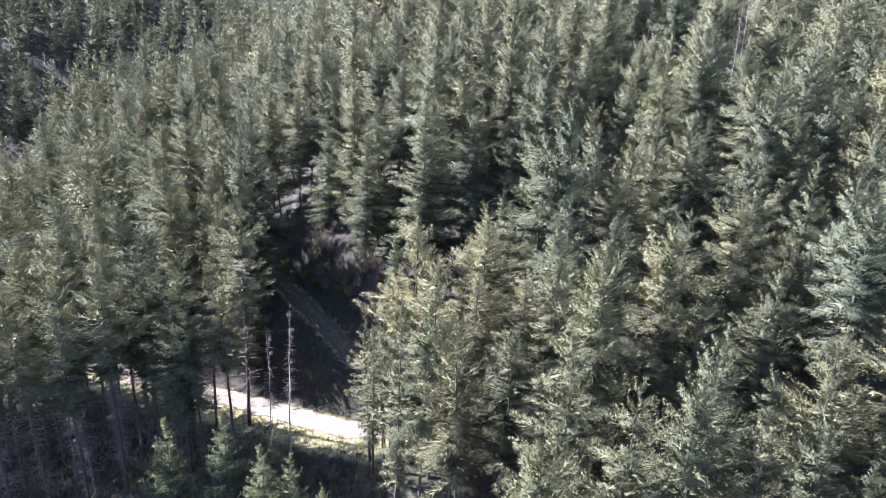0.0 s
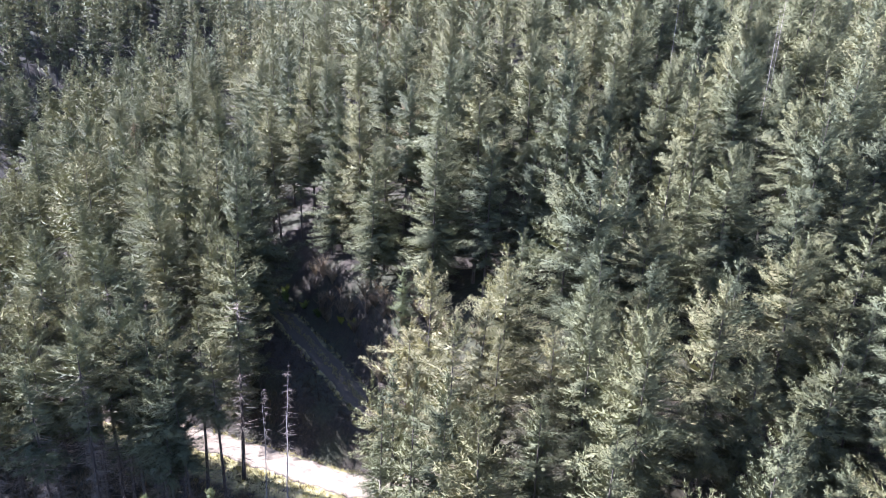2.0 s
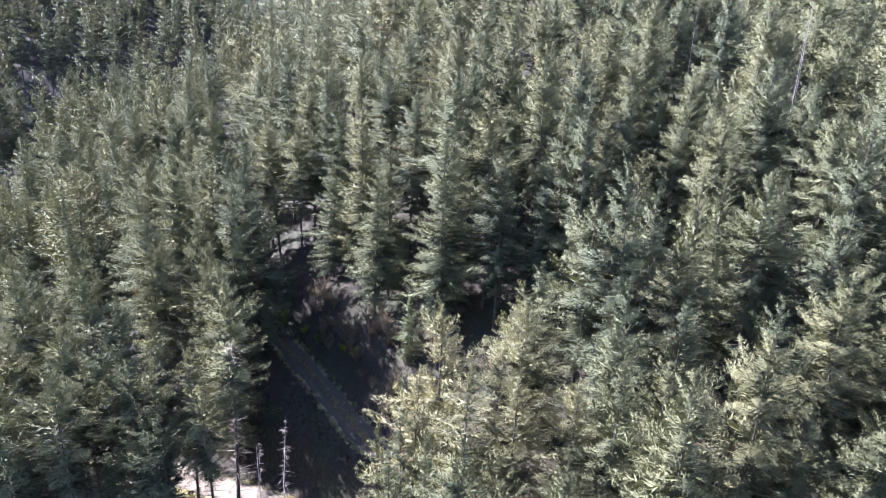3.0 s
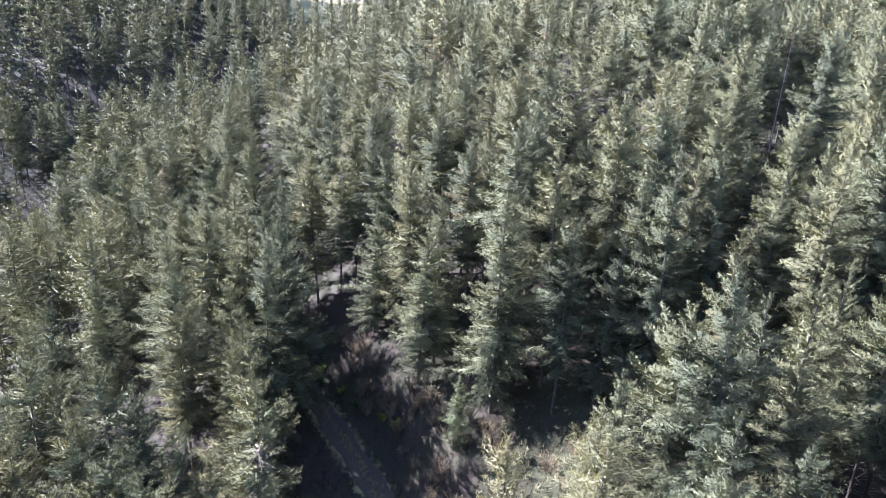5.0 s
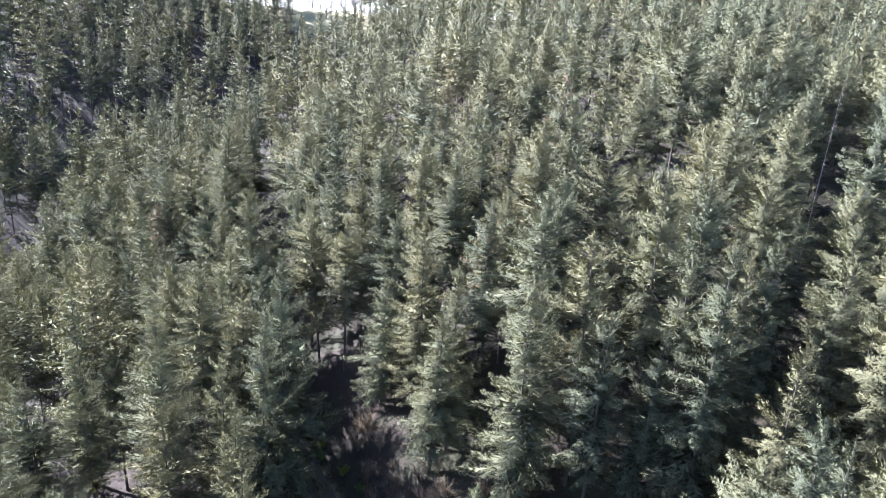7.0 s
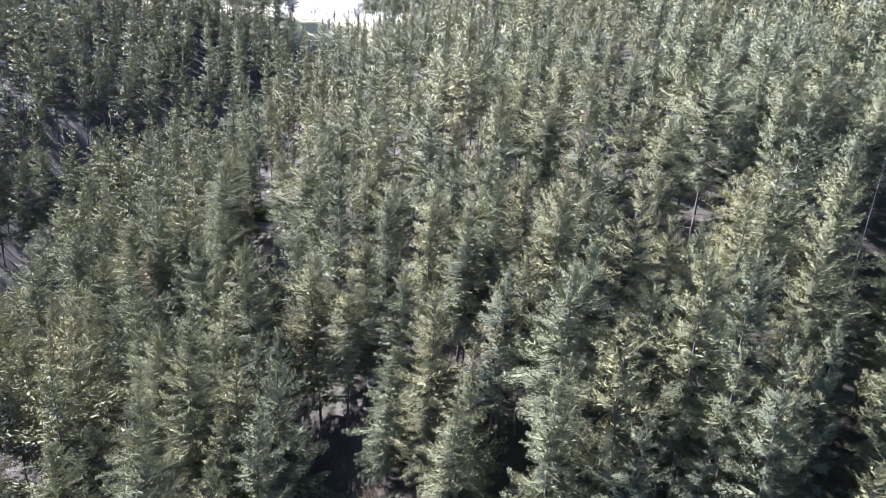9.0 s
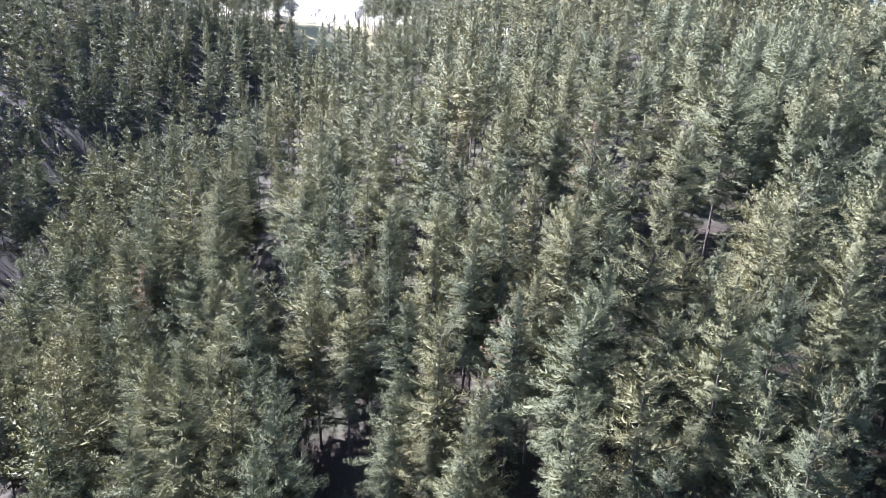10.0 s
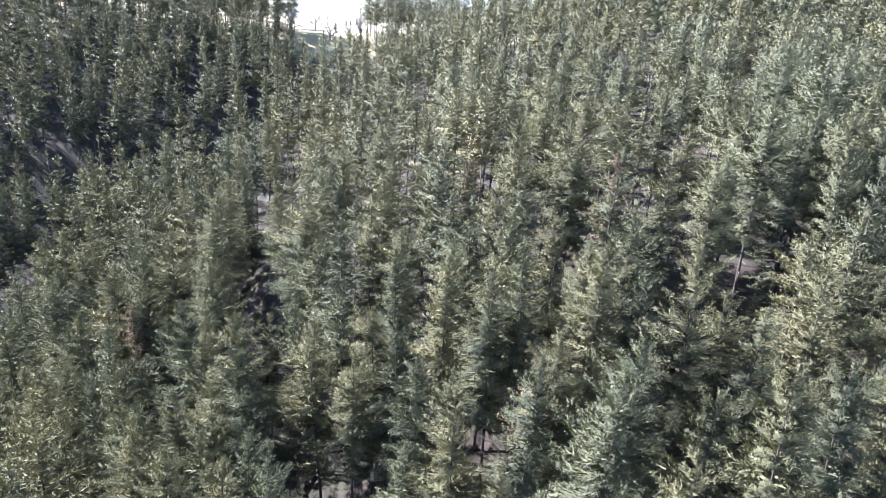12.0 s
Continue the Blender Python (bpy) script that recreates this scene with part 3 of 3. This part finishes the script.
for x, y, top in ((-21.7, 46.0, 13.6), (-23.4, 47.5, 10.2), (-17.6, 48.0, 13.4), (-13.4, 45.0, 12.6), (-11.6, 44.2, 12.0), (-8.0, 42.0, 10.8), (-5.4, 79.5, 20.0), (-14.2, 50.6, 10.0)):
    plant(SAPLING[int(abs(x) * 7) % 2], x, y, top, group="young spruces by the track")

# a close row of low-branched trees along the west side of the upper leg
for x, y in ((-27.6, 88.6), (-30.4, 91.4), (-32.4, 94.8), (-34.2, 98.2), (-36.6, 102.2), (-37.6, 106.0), (-39.8, 110.2), (-41.6, 113.6), (-43.4, 117.4), (-45.2, 121.2), (-46.6, 125.0), (-48.4, 129.2), (-50.2, 133.2), (-51.6, 137.4), (-53.4, 141.4), (-55.2, 145.6), (-57.0, 150.0), (-58.2, 154.2), (-59.0, 158.6), (-58.2, 163.2), (-56.4, 168.0)):
    if min(math.hypot(x - a, y - b) for a, b in planted) > 2.2:
        plant(EDGE[rng.integers(3)], x, y, height=rng.uniform(20.5, 24))

# the rest of the plantation, in uneven rows
key = np.array(planted)
wild = []
for row, y in enumerate(np.arange(26, 385, 5.8)):
    for x in np.arange(-max(0.7 * y + 16, 0.82 * (y - 50) + 26), 16 + 0.64 * y, 6.0):
        px, py = x + rng.normal() * 1.15 + (row % 2) * 2.6, y + rng.normal() * 1.15
        if rng.random() < (0.05 if py < 125 or py > 285 else 0.15 if py < 200 else 0.2):
            continue
        if py > 311 and -99 - (py - 340) * 0.3 < px < -69 - (py - 340) * 0.25:
            continue
        if py < 40 and px < 3 or py < 57 and px < -4 or py < 62 and px < -60:
            continue
        if np.min(np.hypot(key[:, 0] - px, key[:, 1] - py)) < 3.3 or inside(px, py, CLEARING) or inside(px, py, RIDE):
            continue
        if noise.noise((px / 11, py / 11, 3.7)) > 0.46 and py > 60 and not (18 < px < 44 and 68 < py < 102):
            continue
        wild.append((px, py))
wild = np.array(wild)
dense = []
for y in np.arange(52.5, 84, 3.5):
    for x in np.arange(-62, -20, 3.6):
        px, py = x + rng.normal() * 0.9, y + rng.normal() * 0.9
        if py < np.interp(px, WAY[:9, 0], WAY[:9, 1]) - 6.2 and (py > 57 or px < -29) and np.min(np.hypot(key[:, 0] - px, key[:, 1] - py)) > 2 and np.min(np.hypot(wild[:, 0] - px, wild[:, 1] - py)) > 2.2:
            dense.append((px, py))
wild = np.concatenate([wild, np.array(dense)])
south = (wild[:, 1] < np.interp(wild[:, 0], WAY[:9, 0], WAY[:9, 1])) & (wild[:, 0] < -26)
wild = wild[~(south & (to_track(wild[:, 0], wild[:, 1])[0] < np.where(wild[:, 0] > -48, 6.2, 4.0)))]
wild = wild[(to_track(wild[:, 0], wild[:, 1])[0] > np.where(wild[:, 1] < 109, 4.2, 4.4)) & (to_stream(wild[:, 0], wild[:, 1]) > 5.5)]
order = np.argsort(np.hypot(wild[:, 0] - 6, (wild[:, 1] - 66) * 0.9))
wild = wild[order]
KEEP = 385 - len(planted)
for x, y in wild[:KEEP]:
    kind = kind_at(x, y, LITE if y > 110 or x > 42 or x < -46 else (THIN + POLE[:1]) if y < 60 and x < 9 else STAND + STAND + THIN)
    plant(kind, x, y, height=float(np.clip(rng.normal(22.4, 2.4), 16, 27)))


def woods(name, places, detail, label):
    """The uncounted trees behind: each with its own turn, size and tone, joined into one mesh."""
    vs, fs, ss, ts, ns, k = [], [], [], [], [], 0
    z = ground_z(places[:, 0], places[:, 1])
    for (x, y), g in zip(places, z):
        stemmy = -50 < x < 25 and 138 < y < 260 and rng.random() < 0.5
        (cv, cf, cn), (tv, tf, _) = (SPINDLY if stemmy else detail)[rng.integers(3 if stemmy else len(detail))]
        h = float(np.clip(rng.normal(0.94, 0.11), 0.6, 1.2))
        if y > 283 and -99 < x < -69:
            h *= 0.76
        w = h * rng.uniform(0.85, 1.2)
        a = rng.uniform(0, 2 * math.pi)
        turn = np.array([[math.cos(a), -math.sin(a), 0], [math.sin(a), math.cos(a), 0], [0, 0, 1]])
        tone = rng.random()
        for vv, ff, nn, slot in ((cv, cf, cn, 0), (tv, tf, unit(tv * (1, 1, 0)), 1)):
            vs.append((vv * (w, w, h)) @ turn.T + (x, y, g - 0.05))
            fs.append(ff + k)
            ss.append(np.full(len(ff), slot))
            ts.append(np.full(len(ff), tone))
            ns.append(nn @ turn.T)
            k += len(vv)
    me = mesh_of(name, np.concatenate(vs), np.concatenate(fs), [NEEDLES, BARK], np.concatenate(ss), np.concatenate(ts), np.concatenate(ns))
    return tagged(new(name, me), label, "woods", kind="stuff")


rest = wild[KEEP:]
MIDDLE = [(spruce_crown(s, 24.0, b, r * 1.1, 140, 44, 0.34, 0.088), spruce_trunk(s, 24.0, b, 24, 4)) for s, b, r in ((41, 0.33, 2.9), (42, 0.26, 3.1), (43, 0.38, 2.7), (44, 0.33, 2.9), (45, 0.24, 3.0))]
BACK = [(spruce_crown(s, 24.0, b, r * 1.02, 105, 20, 0.46, 0.155), spruce_trunk(s, 24.0, b, 8, 4)) for s, b, r in ((51, 0.28, 3.0), (52, 0.2, 3.2), (53, 0.34, 2.7), (54, 0.25, 2.9), (55, 0.3, 2.6))]
SPINDLY = [(spruce_crown(s, 24.0, b, 2.3, 70, 20, 0.4, 0.13, core=0.12), spruce_trunk(s, 24.0, b, 60, 5)) for s, b in ((61, 0.55), (62, 0.62), (63, 0.5))]
DISTANT = [(spruce_crown(s, 24.0, b, r * 1.02, 72, 11, 0.66, 0.25, full=0.7), spruce_trunk(s, 24.0, b, 3, 3)) for s, b, r in ((56, 0.24, 3.0), (57, 0.16, 3.2), (58, 0.3, 2.7), (59, 0.22, 2.9))]
away = np.hypot(rest[:, 0] + 2, rest[:, 1] - 68)
woods("spruce_woods", rest[away < 104], MIDDLE, "close-set grey-green spruce plantation on the slope")
woods("upper_spruce_woods", rest[(away >= 104) & (away < 160)], BACK, "spruce plantation climbing the slopes behind")
woods("far_spruce_woods", rest[away >= 160], DISTANT, "distant spruce woods covering the valley sides")


# ---- undergrowth, dead wood and small things ----
def dead_spruce(x, y, top, seed, spread_):
    """A bleached dead stem with short bare branches all the way up."""
    rng = np.random.default_rng(seed)
    z = float(ground_z(x, y)[0])
    h = top - z
    ob = tagged(new("dead_spruce"), "bleached dead spruce with short bare branches", "tree", "dead spruces by the track")
    ob.matrix_world = pose(x, y, z - 0.05, rng.normal() * 1.5, rng.normal() * 1.5, rng.uniform(0, 360))
    p = np.column_stack([np.cumsum(rng.normal(size=(8, 2)) * 0.05, axis=0), np.linspace(-0.5, h, 8)])
    v, f = limb(p, 0.004 * h * np.linspace(1.2, 0.08, 8), 7)
    part("trunk", mesh_of("trunk", v, f, [BROAD_BARK]), ob)
    pieces = []
    for i in range(170):
        hh = h * rng.uniform(0.25, 0.985)
        a = rng.random() * 2 * math.pi
        ln = spread_ * (0.25 + 1.0 * (1 - hh / h)) * rng.uniform(0.4, 1.2)
        o = np.array([math.cos(a), math.sin(a), 0])
        q = np.array([[0, 0, hh], o * ln * 0.5 + (0, 0, hh + ln * 0.03), o * ln + (0, 0, hh - ln * rng.uniform(-0.1, 0.2))])
        pieces.append(limb(q, [0.014, 0.01, 0.004], 3))
    v, f = joined(pieces)
    tagged(part("twigwork", mesh_of("twigwork", v, f, [DEAD_TWIG]), ob), kind="stuff")


dead_spruce(-13.2, 52.2, 21.9, 5, 1.6)
dead_spruce(-14.9, 53.2, 18.4, 6, 1.2)
dead_spruce(41.5, 96.0, 51.5, 7, 1.2)
dead_spruce(46.0, 104.0, 54.0, 8, 1.0)
dead_spruce(33.5, 112.0, 55.0, 9, 1.0)


def shrub_mesh(seed, height, stems, mat, leafy=0):
    rng = np.random.default_rng(seed)
    pieces = []
    for i in range(stems):
        a, lean = rng.random() * 2 * math.pi, rng.uniform(0.15, 0.75)
        o = np.array([math.cos(a), math.sin(a), 0])
        h = height * rng.uniform(0.55, 1.0)
        q = np.array([o * 0.08 - (0, 0, 0.15), o * lean * h * 0.45 + (0, 0, h * 0.55), o * lean * h + (0, 0, h)])
        pieces.append(limb(q, [0.03, 0.018, 0.006], 3))
        k = 16 + leafy
        s_ = rng.uniform(0.25, 1.0, k)
        base = o * (lean * h * s_ ** 1.2)[:, None] + np.column_stack([np.zeros(k), np.zeros(k), h * s_])
        way = unit(rng.normal(size=(k, 3)) * (0.7, 0.7, 0.5) + o * 0.4 + (0, 0, 0.5))
        pieces.append(twigs(base, way, height * rng.uniform(0.12, 0.3, k), np.full(k, 0.09 if leafy else 0.03), rng, 2.0))
    v, f = joined(pieces)
    return mesh_of("shrub", v, f, [mat])


BRUSH = [shrub_mesh(s, 2.0, 22, DRY) for s in (61, 62, 63)]
FURZE = [shrub_mesh(s, 1.5, 26, GORSE, 22) for s in (64, 65)]


def shrub(meshes, name, label, category, group, x, y, size):
    ob = new(name, meshes[rng.integers(len(meshes))])
    ob.matrix_world = pose(x, y, float(ground_z(x, y)[0]) - 0.04, 0, 0, rng.uniform(0, 360)) @ Matrix.Diagonal((size, size, size * rng.uniform(0.85, 1.1), 1))
    tagged(ob, label, category, group)


def strip(count, a, b, wide):
    for i in range(count):
        t = (i + rng.random()) / count
        yield a[0] + (b[0] - a[0]) * t + rng.normal() * wide, a[1] + (b[1] - a[1]) * t + rng.normal() * wide


for x, y in [*strip(26, (-3.5, 74), (-20, 99), 1.3), *strip(16, (0, 76), (-13, 92), 1.6), *strip(9, (6, 66), (5, 79), 1.6)]:
    if to_track(x, y)[0][0] > 2.6:
        shrub(BRUSH, "bare_shrub", "dark leafless shrub on the shaded bank", "shrub", "bare shrubs by the track", x, y, rng.uniform(0.6, 1.5))
for x, y in [*strip(26, (-19, 60), (-5, 53), 2.0), *strip(16, (-18, 56), (-8, 50), 2.2), *strip(34, (-46, 52), (-18, 54), 3.0)]:
    if to_track(x, y)[0][0] > 7.0:
        shrub(BRUSH, "bare_shrub", "leafless brown shrub on the sunny slope", "shrub", "bare shrubs by the track", x, y, rng.uniform(0.4, 0.9))
for x, y in ((-55.6, 160.2), (-50.6, 154.0), (-54.2, 156.6), (-23.6, 96.6), (-20.5, 94.4), (-17.8, 91.6), (-24.2, 98.4), (-14.0, 88.0), (-12.4, 86.2)):
    shrub(FURZE, "gorse_bush", "gorse bush with yellow flowers beside the track", "shrub", "gorse bushes", x, y, rng.uniform(0.6, 1.1))


def tufts(name, label, mat, places, length, width, per, rng):
    """Low growth scattered over the ground, in tufts."""
    base = np.repeat(places, per, axis=0) + rng.normal(size=(len(places) * per, 2)) * 0.12
    z = ground_z(base[:, 0], base[:, 1]) - 0.03
    way = unit(rng.normal(size=(len(base), 3)) * (0.5, 0.5, 0) + (0, 0, 1.0))
    v, f = twigs(np.column_stack([base, z]), way, length * rng.uniform(0.5, 1.3, len(base)), np.full(len(base), width), rng, 2.5)
    tone = np.repeat(rng.random(len(places)), per)
    tagged(new(name, mesh_of(name, v, f, [mat], tone=tone)), label, "plants", kind="stuff")


rng = np.random.default_rng(91)
at = LINE[rng.integers(60, 330, 9000)]
off = rng.normal(size=(9000, 2)) * 2.6
verge = at[:, :2] + off
d, tz = to_track(verge[:, 0], verge[:, 1])
g = ground_z(verge[:, 0], verge[:, 1])
keep = (d > 1.75) & (d < np.where(verge[:, 1] < np.interp(verge[:, 0], WAY[:9, 0], WAY[:9, 1]), 7.5, 2.05))
tufts("verge_grass", "bleached yellow-green grass along the track", GRASS, np.concatenate([verge[keep], LINE[np.repeat(np.arange(215, 330), 5), :2] + rng.normal(size=(575, 2)) * (0.3, 0.2)]), 0.42, 0.055, 5, rng)
# dark tufts also fill the open ride, standing in for its deep shade
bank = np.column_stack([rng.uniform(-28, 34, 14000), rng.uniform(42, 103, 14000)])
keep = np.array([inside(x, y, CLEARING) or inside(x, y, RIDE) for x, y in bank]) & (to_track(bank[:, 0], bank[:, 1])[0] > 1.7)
tufts("brown_undergrowth", "dead heather and brambles on the bank, coloured dark for its shade", SHADED_HEATHER, bank[keep], 0.6, 0.05, 5, rng)


brush = np.column_stack([rng.uniform(-56, -4, 5200), rng.uniform(46, 66, 5200)])
keep = (to_track(brush[:, 0], brush[:, 1])[0] > 6.0) & (brush[:, 1] < np.interp(brush[:, 0], WAY[:9, 0], WAY[:9, 1]))
tufts("dry_brushwood", "tangled dead brown twigs and bracken under the spruces", DRY, brush[keep], 0.95, 0.05, 6, rng)


def fallen_stem(x, y, length, turn, tilt):
    rng_ = np.random.default_rng(int(abs(x * 10)))
    p = np.column_stack([np.linspace(0, length, 6), np.cumsum(rng_.normal(size=6) * 0.06), np.zeros(6)])
    v, f = limb(p, np.linspace(0.13, 0.05, 6), 6)
    ob = tagged(new("fallen_trunk", mesh_of("fallen_trunk", v, f, [GREY_WOOD])), "pale fallen spruce stem lying on the slope", "log", "fallen stems")
    ob.matrix_world = pose(x, y, float(ground_z(x, y)[0]) + 0.08, 0, tilt, turn)


fallen_stem(-11.5, 55.5, 7.0, -75, 14)
fallen_stem(-9.0, 54.0, 6.0, -120, 10)
fallen_stem(-15.5, 57.0, 5.5, -30, 6)


def bare_tree(x, y, height, seed):
    """A leafless broadleaf tree: forking limbs and fine twigs."""
    rng_ = np.random.default_rng(seed)
    z = float(ground_z(x, y)[0])
    ob = tagged(new("bare_tree"), "leafless broadleaf tree on the skyline by the pasture", "tree", "skyline trees")
    ob.matrix_world = pose(x, y, z - 0.1, 0, 0, 0)
    stem, fine_ = [], []

    def grow(p, d, ln, r, level):
        q = np.array([p, p + d * ln * 0.5 + rng_.normal(size=3) * ln * 0.05, p + d * ln])
        (stem if level < 2 else fine_).append(limb(q, [r, r * 0.85, r * 0.65], 5 if level < 2 else 3))
        if level < 6:
            for i in range(3 if level else 4):
                n_ = unit(d + rng_.normal(size=3) * 0.62 + (0, 0, 0.12))
                grow(q[2] if i < 2 else q[1], n_, ln * rng_.uniform(0.6, 0.82), r * 0.57, level + 1)

    grow(np.array([0, 0, 0.0]), np.array([0.03, 0, 1.0]), height * 0.30, height * 0.034, 0)
    v, f = joined(stem)
    part("trunk", mesh_of("trunk", v, f, [BROAD_BARK]), ob)
    v, f = joined(fine_)
    part("crown", mesh_of("crown", v, f, [BROAD_BARK]), ob)


for x, y, h, seed in ((-83.0, 336, 13, 1), (-75.6, 338, 11, 2), (-69.6, 334, 15, 3), (-98, 330, 17, 4), (-62, 330, 13, 5), (-91.5, 344, 9, 6)):
    bare_tree(x, y, h, seed)
